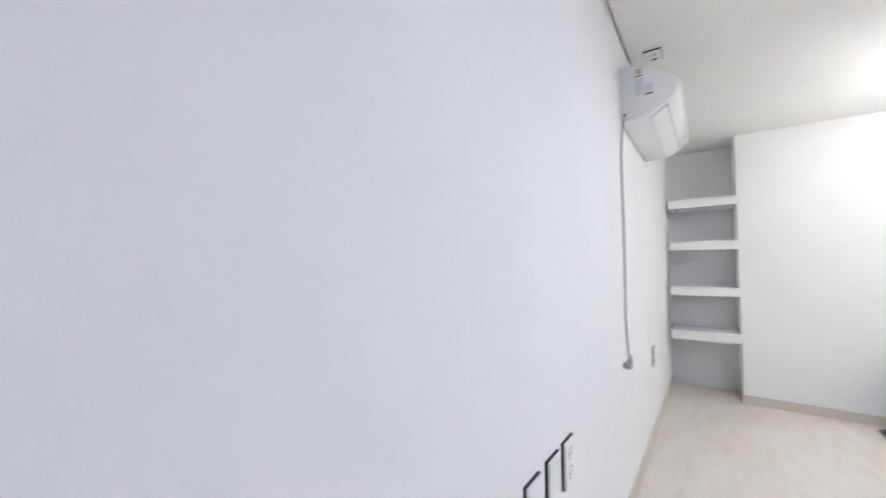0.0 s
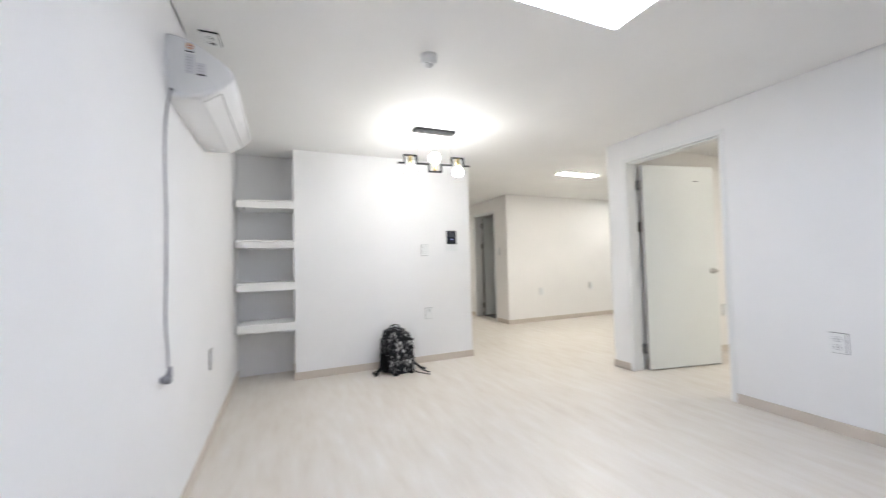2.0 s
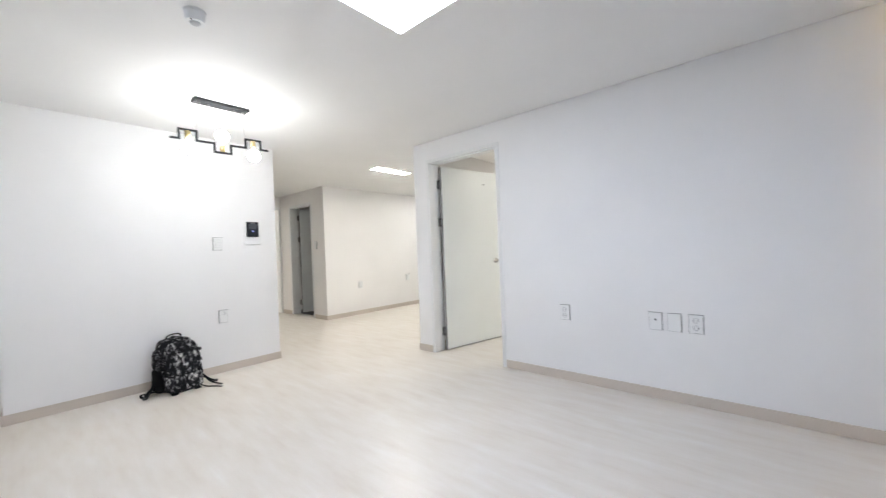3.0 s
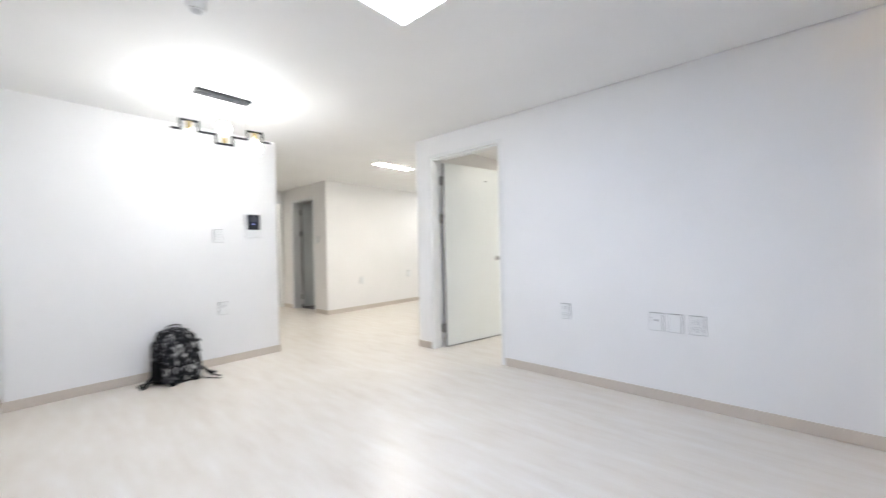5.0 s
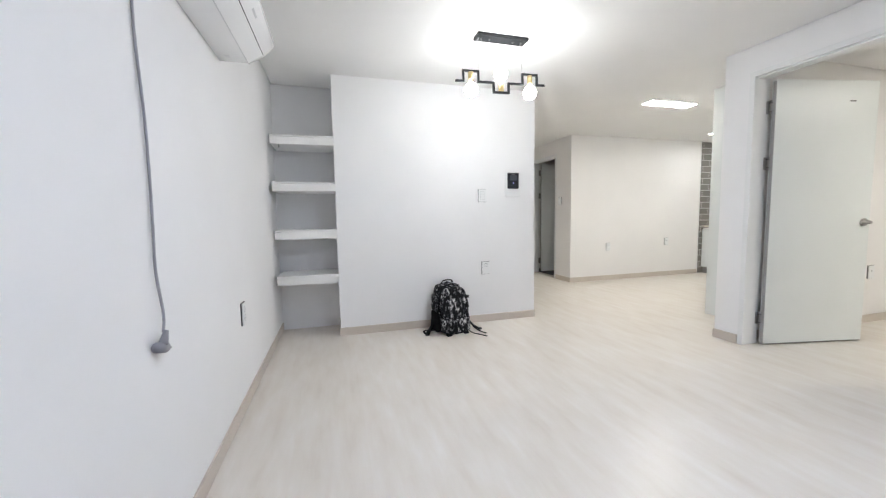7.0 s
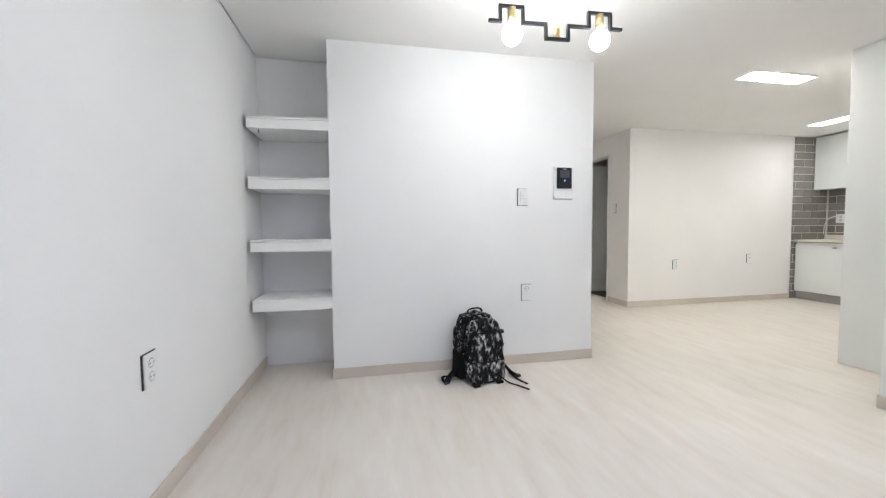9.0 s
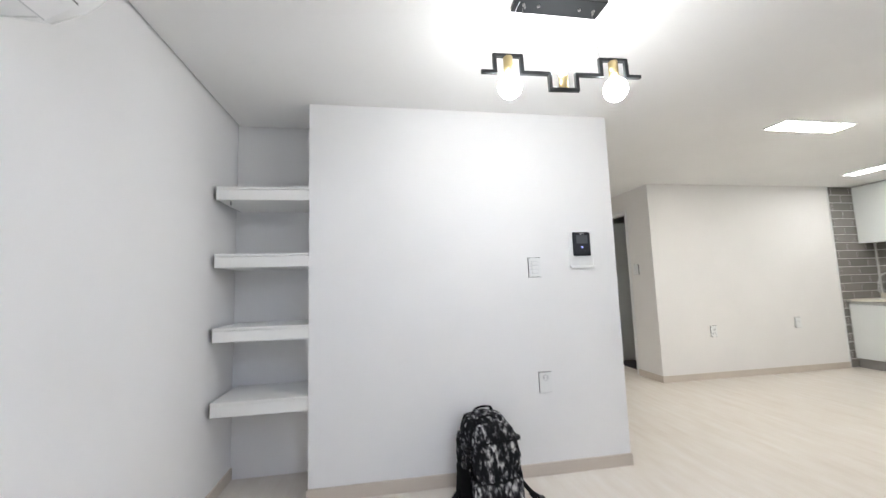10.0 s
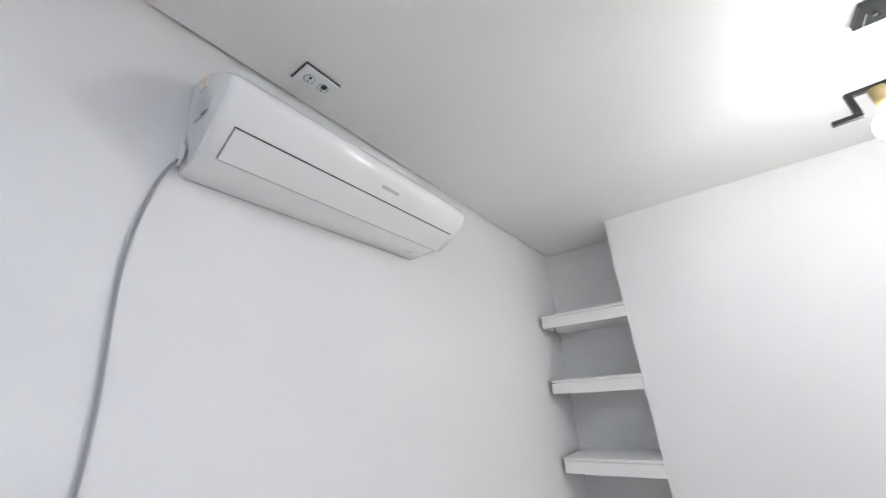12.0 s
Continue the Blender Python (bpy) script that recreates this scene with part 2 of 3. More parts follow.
structure("curtain_box_trim", box(-0.077, 3.672, -0.40, -0.382, 2.425, TOP), FRAMEW, "white upstand of the curtain recess in the ceiling", "trim")

structure("wall_west", box(-0.235, -0.085, -0.68, 4.93, 0, TOP), WALL, "white papered wall behind the air conditioner", "wall")
structure("wall_niche", box(-0.085, 0.475, 4.78, 4.93, 0, TOP), WALL, "white papered back wall of the shelf niche", "wall")
structure("wall_north", box(0.475, 2.53, 4.39, 7.86, 0, TOP), WALL, "white papered wall with intercom and switch", "wall")
structure("wall_east", prism([(-0.68, 0), (2.075, 0), (2.075, 2.2), (3.05, 2.2), (3.05, 0), (3.25, 0), (3.25, TOP), (-0.68, TOP)], "x", 3.68, 3.83), WALL,
          "white papered partition with an open bedroom doorway", "wall")
structure("wall_bedroom_north", box(3.83, 7.7, 3.1, 3.25, 0, TOP), CREAM, "cream-white papered bedroom wall", "wall")
structure("wall_bedroom_east", box(6.6, 6.75, -0.53, 3.1, 0, TOP), CREAM, "cream-white papered bedroom wall", "wall")
structure("wall_south", prism([(-0.085, 0), (7.7, 0), (7.7, TOP), (-0.085, TOP), (-0.085, 2.12), (0.75, 2.12), (2.93, 2.12), (2.93, 1.12), (0.75, 1.12), (0.75, 2.119), (-0.085, 2.119)], "y", -0.68, -0.53), WALL,
          "white papered wall with the window", "wall")
structure("wall_hall", box(4.315, 7.7, 6.06, 6.2, 0, TOP), CREAM, "cream-white papered hall wall ending in grey tiles", "wall")
structure("wall_hall_side", prism([(6.06, 0), (6.51, 0), (6.51, 2.13), (7.31, 2.13), (7.31, 0), (7.72, 0), (7.72, TOP), (6.06, TOP)], "x", 4.165, 4.315), CREAM,
          "cream-white papered corridor wall with a bathroom doorway", "wall")
structure("wall_corridor_end", prism([(2.53, 0), (3.25, 0), (3.25, 2.15), (4.12, 2.15), (4.12, 0), (6.2, 0), (6.2, TOP), (2.53, TOP)], "y", 7.72, 7.86), CREAM,
          "cream-white papered corridor end wall with a doorway", "wall")
structure("wall_end_room", box(2.4, 5.2, 9.9, 10.05, 0, TOP), CREAM, "cream-white papered wall of the end room", "wall")
structure("wall_end_room_west", box(2.25, 2.4, 7.86, 10.05, 0, TOP), CREAM, "cream-white papered wall of the end room", "wall")
structure("wall_end_room_east", box(5.2, 5.35, 7.86, 10.05, 0, TOP), CREAM, "cream-white papered wall of the end room", "wall")
structure("wall_kitchen", box(7.55, 7.7, 3.25, 6.06, 0, TOP), GROUT, "kitchen wall behind the worktop", "wall")
structure("wall_bathroom", box(6.05, 6.2, 6.2, 7.72, 0, TOP), BATHF, "dark bathroom wall", "wall")
structure("floor_bathroom", box(4.32, 6.05, 6.2, 7.72, 0.0, 0.006), BATHF, "dark bathroom floor beyond the doorway", "floor")


def skirting(x0, x1, y0, y1, label="beige skirting board along a white wall"):
    structure("baseboard", box(x0, x1, y0, y1, 0, 0.076, 0.002), BASE, label, "baseboard")


skirting(-0.085, -0.074, -0.53, 4.78)
skirting(0.466, 2.538, 4.379, 4.39)
skirting(0.466, 0.475, 4.39, 4.78)
skirting(2.53, 2.538, 4.39, 7.72)
skirting(3.669, 3.68, -0.53, 2.072)
skirting(3.669, 3.68, 3.053, 3.259)
skirting(3.68, 4.35, 3.25, 3.259)
skirting(4.156, 6.885, 6.05, 6.06, "beige skirting board along the hall wall")
skirting(4.156, 4.165, 6.06, 6.475, "beige skirting board along the corridor wall")
skirting(4.156, 4.165, 7.345, 7.72, "beige skirting board along the corridor wall")
skirting(4.155, 4.165, 7.71, 7.72, "beige skirting board in the corridor corner")
skirting(3.85, 6.6, 3.09, 3.1, "beige skirting board along the bedroom wall")
skirting(2.4, 5.2, 9.89, 9.9, "beige skirting board in the end room")
skirting(-0.074, 3.669, -0.53, -0.52)


# ---- doors ----
def hinge(z, parent):
    h = part("hinge", rod((0, 0, z - 0.055), (0, 0, z + 0.055), 0.010, 10), STEEL, parent, "steel butt hinge", True)
    part("hinge_plate", box(-0.03, -0.002, 0.008, 0.012, z - 0.05, z + 0.05, 0.001), STEEL, h)
    part("leaf_plate", box(0.004, 0.030, 0.0005, 0.003, z - 0.05, z + 0.05, 0.001), STEEL, h)
    for k in (-0.034, 0.034):
        part("knuckle_ring", rod((0, 0, z + k - 0.003), (0, 0, z + k + 0.003), 0.0118, 10), DARK, h)


def lever(parent, x, z, y_face, sign):
    hd = part("door_handle", rod((x, y_face, z), (x, y_face + sign * 0.012, z), 0.031, 24), STEEL, parent, "brushed steel lever handle", True)
    part("neck", rod((x, y_face + sign * 0.012, z), (x, y_face + sign * 0.05, z), 0.014, 14), STEEL, hd, smooth=True)
    part("grip", tube([(x, y_face + sign * 0.05, z), (x - 0.02, y_face + sign * 0.054, z), (x - 0.05, y_face + sign * 0.052, z - 0.002), (x - 0.075, y_face + sign * 0.048, z - 0.005)], 0.0125, 10), STEEL, hd, smooth=True)


def door_leaf(label, m, width, height, gap=0.012):
    d = thing("door_leaf", label, "door", m)
    part("panel", box(0.004, width, -0.04, 0, gap, height, 0.0025, 2), DOORW, d)
    part("bottom_edge", box(0.01, width - 0.006, -0.034, -0.006, gap - 0.006, gap), DARK, d, "dark bottom edge")
    part("edge_seal", box(0.0005, 0.004, -0.036, -0.010, gap, height - 0.01), KICK, d, "grey hinge-side edge")
    for z in (0.22, 1.49, 1.93):
        hinge(z, d)
    lever(d, width - 0.06, 1.005, -0.04, -1)
    lever(d, width - 0.06, 1.005, 0.0, 1)
    part("maker_plate", box(width - 0.255, width - 0.20, -0.0412, -0.04, height - 0.165, height - 0.157), DARK, d, "small dark plate")
    return d


def door_frame(name, label, axis, a, b, u0, u1, head, inner):
    """A lining of jambs and head in an opening from u0 to u1; a and b are its faces through the wall."""
    f = tagged(new(name), label, "door frame", kind="structure")
    w = 0.04

    def piece(nm, p0, p1, z0, z1, mat=FRAMEW):
        bm = box(a, b, p0, p1, z0, z1, 0.003, 2) if axis == "x" else box(p0, p1, a, b, z0, z1, 0.003, 2)
        return part(nm, bm, mat, f)

    piece("jamb", u0, u0 + w, 0, head - w)
    piece("jamb", u1 - w, u1, 0, head - w)
    piece("head", u0, u1, head - w, head)
    s0, s1 = inner
    for nm, p0, p1, z0, z1 in (("stop", u0 + w, u0 + w + 0.012, 0, head - w), ("head_stop", u0 + w, u1 - w, head - w - 0.012, head - w)):
        bm = box(s0, s1, p0, p1, z0, z1, 0.002) if axis == "x" else box(p0, p1, s0, s1, z0, z1, 0.002)
        part(nm, bm, FRAMEW, f)
    return f


door_frame("door_1", "white film-wrapped door lining round the bedroom doorway", "x", 3.672, 3.838, 2.075, 3.05, 2.2, (3.70, 3.78))
door_frame("door_2", "white door lining round the bathroom doorway", "x", 4.158, 4.323, 6.475, 7.345, 2.165, (4.19, 4.26))
door_frame("door_3", "white door lining at the corridor end", "y", 7.713, 7.868, 3.215, 4.155, 2.185, (7.74, 7.80))
door_leaf("white flush bedroom door standing wide open", pose(3.833, 2.992, 0, 0, 0, -11.5), 0.895, 2.135)
door_leaf("white flush bathroom door standing open", pose(4.335, 7.285, 0.006, 0, 0, -4), 0.76, 2.10)
door_leaf("white flush door standing open in the end room", pose(4.10, 7.885, 0, 0, 0, 82), 0.84, 2.12)


# ---- window and blind ----
win = tagged(new("window_1"), "white framed window under a navy blind", "window", kind="structure")
part("window_frame", box(0.755, 2.925, -0.64, -0.545, 1.125, 1.17, 0.004), FRAMEW, win)
part("window_frame", box(0.755, 2.925, -0.64, -0.545, 2.075, 2.115, 0.004), FRAMEW, win)
for x in (0.755, 1.815, 2.875):
    part("window_frame", box(x, x + 0.05, -0.64, -0.545, 1.17, 2.075, 0.004), FRAMEW, win)
for x in (0.805, 1.865):
    p = part("pane", box(x, x + 1.01, -0.60, -0.594, 1.17, 2.075), GLASS, win)
    p.visible_shadow = False
part("window_sill", box(0.74, 2.94, -0.545, -0.515, 1.10, 1.125, 0.006, 2), FRAMEW, win)
part("casing", box(2.925, 3.13, -0.545, -0.495, 1.12, 2.12, 0.008, 2), PLASTIC, win)
part("casing", box(0.58, 0.755, -0.545, -0.519, 1.10, 2.12, 0.006, 2), FRAMEW, win)
part("casing", box(0.755, 2.925, -0.545, -0.519, 2.115, 2.16, 0.006, 2), FRAMEW, win)

blind = thing("window_blind", "navy fabric roller blind with notched side edges, half lowered", "blind")
for i in range(13):
    z0 = 1.385 + i * 0.088
    part("slat", prism([(-0.470, z0), (-0.455, z0 + 0.004), (-0.452, z0 + 0.030), (-0.466, z0 + 0.060), (-0.476, z0 + 0.058), (-0.462, z0 + 0.03)], "x", 0.55, 3.125), NAVY, blind)
    part("slat", prism([(-0.472, z0 + 0.0605), (-0.464, z0 + 0.0605), (-0.466, z0 + 0.0875), (-0.474, z0 + 0.0875)], "x", 0.565, 3.105), NAVY, blind)
part("bottom_rail", box(0.55, 3.125, -0.474, -0.452, 1.362, 1.384, 0.006, 2), PLASTIC, blind, "white bottom rail")
part("head_rail", box(0.55, 3.125, -0.485, -0.445, 2.525, 2.558, 0.004), PLASTIC, blind)

led = thing("curtain_led_strip", "amber strip light in the curtain recess", "light strip")
part("channel", box(0.2, 3.60, -0.435, -0.402, 2.532, 2.545, 0.002), FRAMEW, led)
part("diffuser", box(0.2, 3.60, -0.430, -0.408, 2.520, 2.532, 0.003), LED_E, led, "glowing amber diffuser")


# ---- ceiling lights ----
def panel_light(label, x0, x1, y0, y1, mat):
    p = thing("ceiling_light", label, "ceiling light")
    f = bmesh.new()
    for b in ((x0, x1, y0, y0 + 0.012), (x0, x1, y1 - 0.012, y1), (x0, x0 + 0.012, y0 + 0.012, y1 - 0.012), (x1 - 0.012, x1, y0 + 0.012, y1 - 0.012)):
        f = box(*b, 2.388, 2.4, 0, 1, f)
    part("frame", f, PLASTIC, p)
    part("diffuser", box(x0 + 0.012, x1 - 0.012, y0 + 0.012, y1 - 0.012, 2.386, 2.399), mat, p, "glowing opal diffuser")


panel_light("large square cool-white ceiling panel light, lit", 1.32, 2.035, 0.945, 1.66, PANEL_E)
panel_light("oblong warm-white hall ceiling panel light, lit", 3.97, 4.64, 4.28, 4.46, HALL_E)
panel_light("long narrow kitchen ceiling light, lit", 6.38, 6.58, 4.30, 5.55, KITCH_E)
panel_light("square warm-white bedroom ceiling light, lit", 5.0, 5.6, 1.0, 1.6, ROOM_E)
panel_light("square warm-white end room ceiling light, lit", 3.5, 4.1, 8.6, 9.2, ROOM_E)


def zigzag_lamp():
    g = thing("pendant_lamp", "black zigzag bar pendant lamp with three lit globe bulbs", "pendant lamp", pose(1.683, 3.40, 2.082, 0, -1.6, 0))
    h = 0.0075
    steps = [(-0.35, 0), (-0.298, 0), (-0.298, 0.072), (-0.183, 0.072), (-0.183, 0), (-0.064, 0), (-0.064, -0.068), (0.056, -0.068), (0.056, 0), (0.172, 0), (0.172, 0.072), (0.292, 0.072), (0.292, 0), (0.35, 0)]
    for (xa, za), (xb, zb) in zip(steps, steps[1:]):
        if za == zb:
            part("bar", box(xa - h, xb + h, -h, h, za - h, za + h, 0.0012), BLACKM, g)
        else:
            lo, hi = min(za, zb), max(za, zb)
            part("bar", box(xa - h, xa + h, -h + 0.0004, h - 0.0004, lo + h, hi - h), BLACKM, g)
    for x, z, way in ((-0.2405, 0.072 - h, -1), (-0.004, -0.068 + h, 1), (0.232, 0.072 - h, -1)):
        s = part("socket", rod((x, 0, z), (x, 0, z + way * 0.070), 0.0195, 24), BRASS, g, "brushed brass bulb socket", True)
        part("rim", rod((x, 0, z + way * 0.070), (x, 0, z + way * 0.078), 0.017, 20), STEEL, s)
        part("bulb", ball((x, 0, z + way * 0.124), 0.049, (1, 1, 1.02)), BULB_E, g, "glowing white globe bulb", True)
    for x, top in ((-0.183, -0.155), (0.172, 0.155)):
        part("wire", rod((x, 0, 0.08), (top, 0, 0.30), 0.0009, 6), STEEL, g, "thin steel suspension wire")
    part("cord", tube([(-0.175, -0.02, 0.30), (-0.20, -0.02, 0.25), (-0.19, -0.02, 0.20), (-0.225, -0.02, 0.17), (-0.215, -0.01, 0.12), (-0.19, 0, 0.08)], 0.0013, 6), PLASTIC, g, "thin clear flex")
    c = thing("ceiling_plate", "black metal lamp canopy screwed to the ceiling", "lamp canopy")
    part("plate", box(1.48, 1.875, 3.342, 3.442, 2.378, 2.4, 0.002), BLACKM, c)
    for x in (1.52, 1.585, 1.77, 1.835):
        part("screw", rod((x, 3.392, 2.371), (x, 3.392, 2.378), 0.0065, 12), STEEL, c, "bright round screw")
    for x in (1.527, 1.837):
        part("wire_grip", rod((x, 3.40, 2.365), (x, 3.40, 2.378), 0.004, 10), STEEL, c)


zigzag_lamp()

det = thing("ceiling_detector", "white round ceiling detector", "detector")
part("base", rod((1.19, 2.25, 2.388), (1.19, 2.25, 2.4), 0.05, 32), PLASTIC, det)
part("housing", rod((1.19, 2.25, 2.345), (1.19, 2.25, 2.388), 0.043, 32, 0.046), PLASTIC, det)
part("lens", ball((1.19, 2.25, 2.346), 0.024, (1, 1, 0.55)), GREYPL, det, "grey sensor dome", True)
part("indicator", rod((1.165, 2.225, 2.343), (1.165, 2.225, 2.345), 0.004, 10), DARK, det)
sp = thing("ceiling_detector", "white round ceiling detector in the kitchen", "detector", pose(5.85, 4.72, 2.4))
part("base", rod((0, 0, -0.02), (0, 0, 0), 0.05, 28), PLASTIC, sp)
part("lens", rod((0, 0, -0.04), (0, 0, -0.02), 0.02, 20, 0.032), GREYPL, sp)


# ---- niche shelves ----
for z in (1.855, 1.445, 1.012, 0.595):
    s = thing("wall_shelf", "thick white laminate shelf set in the niche", "shelf", pose(0, 0, z), "niche shelves")
    part("top_board", box(-0.058, 0.4745, 4.386, 4.779, -0.016, 0, 0.0012), SHELFW, s)
    part("front_board", box(-0.058, 0.4745, 4.389, 4.405, -0.082, -0.0182, 0.0008), SHELFW, s)
    part("under_board", box(-0.058, 0.4745, 4.405, 4.779, -0.08, -0.066), SHELFW, s)
    # shade on the shelf's left end, laid on as a thin dark strip
    part("end_shade", box(-0.0615, -0.0585, 4.392, 4.779, -0.08, -0.004), DARK, s, "dark strip for the shade on the shelf end")
screw = thing("shelf_screw", "small dark screw under the top shelf", "screw")
part("shank", rod((0.01, 4.43, 1.752), (0.01, 4.43, 1.776), 0.0035, 8), DARK, screw)
part("head", rod((0.01, 4.43, 1.749), (0.01, 4.43, 1.752), 0.006, 10), STEEL, screw)


# ---- wall plates ----
def plate(label, kind, x, y, z, turn, tip=0, w=0.088, h=0.132, category="socket"):
    p = thing("wall_switch" if kind == "switch" else "wall_socket", label, category, pose(x, y, z, tip, 0, turn))
    part("gasket", box(-w / 2, w / 2, -0.007, 0, -h / 2, h / 2, 0.001), DARK, p, "dark rim behind the plate")
    part("plate", box(-w / 2 + 0.0024, w / 2 - 0.0024, -0.0135, -0.007, -h / 2 + 0.0024, h / 2 - 0.0024, 0.0016, 2), PLASTIC, p)
    holes = {"double": (0.026, -0.026), "single": (0.03,), "blank": (), "jack": (0.012,), "switch": ()}[kind]
    for c in holes:
        r = 0.007 if kind == "jack" else 0.0185
        s = part("socket_face", rod((0, -0.0141, c), (0, -0.0135, c), r, 24), DARK if kind == "jack" else CORDG, p)
        if kind != "jack":
            part("rim", rod((0, -0.0145, c), (0, -0.0141, c), r * 0.85, 24), PLASTIC, s)
            for k in (-0.0095, 0.0095):
                part("pin_hole", rod((k, -0.0149, c), (k, -0.0145, c), 0.003, 10), DARK, s)
    if kind == "single":
        part("cover", box(-0.02, 0.02, -0.0155, -0.0135, -0.045, -0.005, 0.001), PLASTIC, p)
    if kind == "blank":
        part("face", box(-w / 2 + 0.012, w / 2 - 0.012, -0.0140, -0.0135, -h / 2 + 0.012, h / 2 - 0.012), PLASTIC, p)
    if kind == "switch":
        part("key_frame", box(-0.024, 0.024, -0.0142, -0.0135, -0.041, 0.041), GREYPL, p)
        for i in range(3):
            part("key", box(-0.022, 0.022, -0.0185, -0.0142, -0.039 + i * 0.0265, -0.0145 + i * 0.0265, 0.0015), PLASTIC, p)
    return p


WX = -0.085
plate("white blank plate with dark rim on the wall", "jack", WX, 0.985, 0.625, 90)
plate("white blank plate with dark rim on the wall", "blank", WX, 1.12, 0.625, 90)
plate("white double socket with dark rim on the wall", "double", WX, 1.245, 0.625, 90)
plate("white double socket with dark rim near the niche", "double", WX, 3.22, 0.555, 90)
ceiling_socket = plate("white double socket with dark rim on the ceiling", "double", 0.04, 2.497, 2.4, 0, 90)
for c, r in ((-0.026, 0.0105), (0.026, 0.005)):
    part("plug_well", rod((0.006, -0.0152, c), (0.006, -0.0146, c), r, 16), DARK, ceiling_socket, "dark plug well")
plate("white triple light switch on the wall", "switch", 1.925, 4.39, 1.322, 0, category="switch")
plate("white single socket plate above the backpack", "single", 1.957, 4.39, 0.572, 0)
plate("white double socket on the partition", "double", 3.68, 1.468, 0.585, -90)
plate("white jack plate beside a blank plate", "jack", 3.68, 0.775, 0.575, -90)
plate("white blank plate between two others", "blank", 3.68, 0.655, 0.575, -90)
plate("white double socket beside a blank plate", "double", 3.68, 0.525, 0.575, -90)
plate("white double socket on the hall wall", "double", 4.905, 6.06, 0.562, 0)
plate("white jack plate on the hall wall", "jack", 6.148, 6.06, 0.615, 0)
plate("pale grey switch beside the bathroom doorway", "switch", 4.165, 6.365, 1.352, -90, category="switch")
plate("white double socket on the bedroom wall", "double", 5.34, 3.1, 0.50, 0)
plate("white jack plate on the bedroom wall", "jack", 5.47, 3.1, 0.50, 0)
ws = thing("window_switch", "small grey control under the window", "switch")
part("body", box(3.245, 3.285, -0.53, -0.512, 0.99, 1.025, 0.003), GREYPL, ws)
part("button", box(3.257, 3.273, -0.512, -0.509, 0.999, 1.016, 0.001), DARK, ws)

ic = thing("intercom", "black glossy wall controller on a white mount", "intercom", pose(2.268, 4.39, 1.474))
mount = part("mount", box(-0.088, 0.088, -0.012, 0, -0.150, 0.09, 0.005, 2), PLASTIC, ic, "white plastic wall mount")
part("lip", prism([(-0.092, -0.148), (-0.080, -0.166), (0.080, -0.166), (0.092, -0.148)], "y", -0.022, -0.0005, 0.003), PLASTIC, mount, "rounded lower lip")
part("housing", box(-0.064, 0.064, -0.030, -0.0125, -0.082, 0.082, 0.009, 3), BLACK, ic)
part("display", box(-0.041, 0.041, -0.0308, -0.030, 0.002, 0.060, 0.0003), SCREEN, ic, "grey display")
part("logo_bar", box(-0.018, 0.018, -0.0306, -0.030, 0.067, 0.0705), GREYPL, ic)
part("indicator", rod((0, -0.0310, -0.022), (0, -0.030, -0.022), 0.006, 16), BLUE_E, ic, "blue indicator light")
for x in (-0.045, -0.02, 0.02, 0.045):
    part("button", box(x - 0.004, x + 0.004, -0.0306, -0.030, -0.051, -0.047), SCREEN, ic)


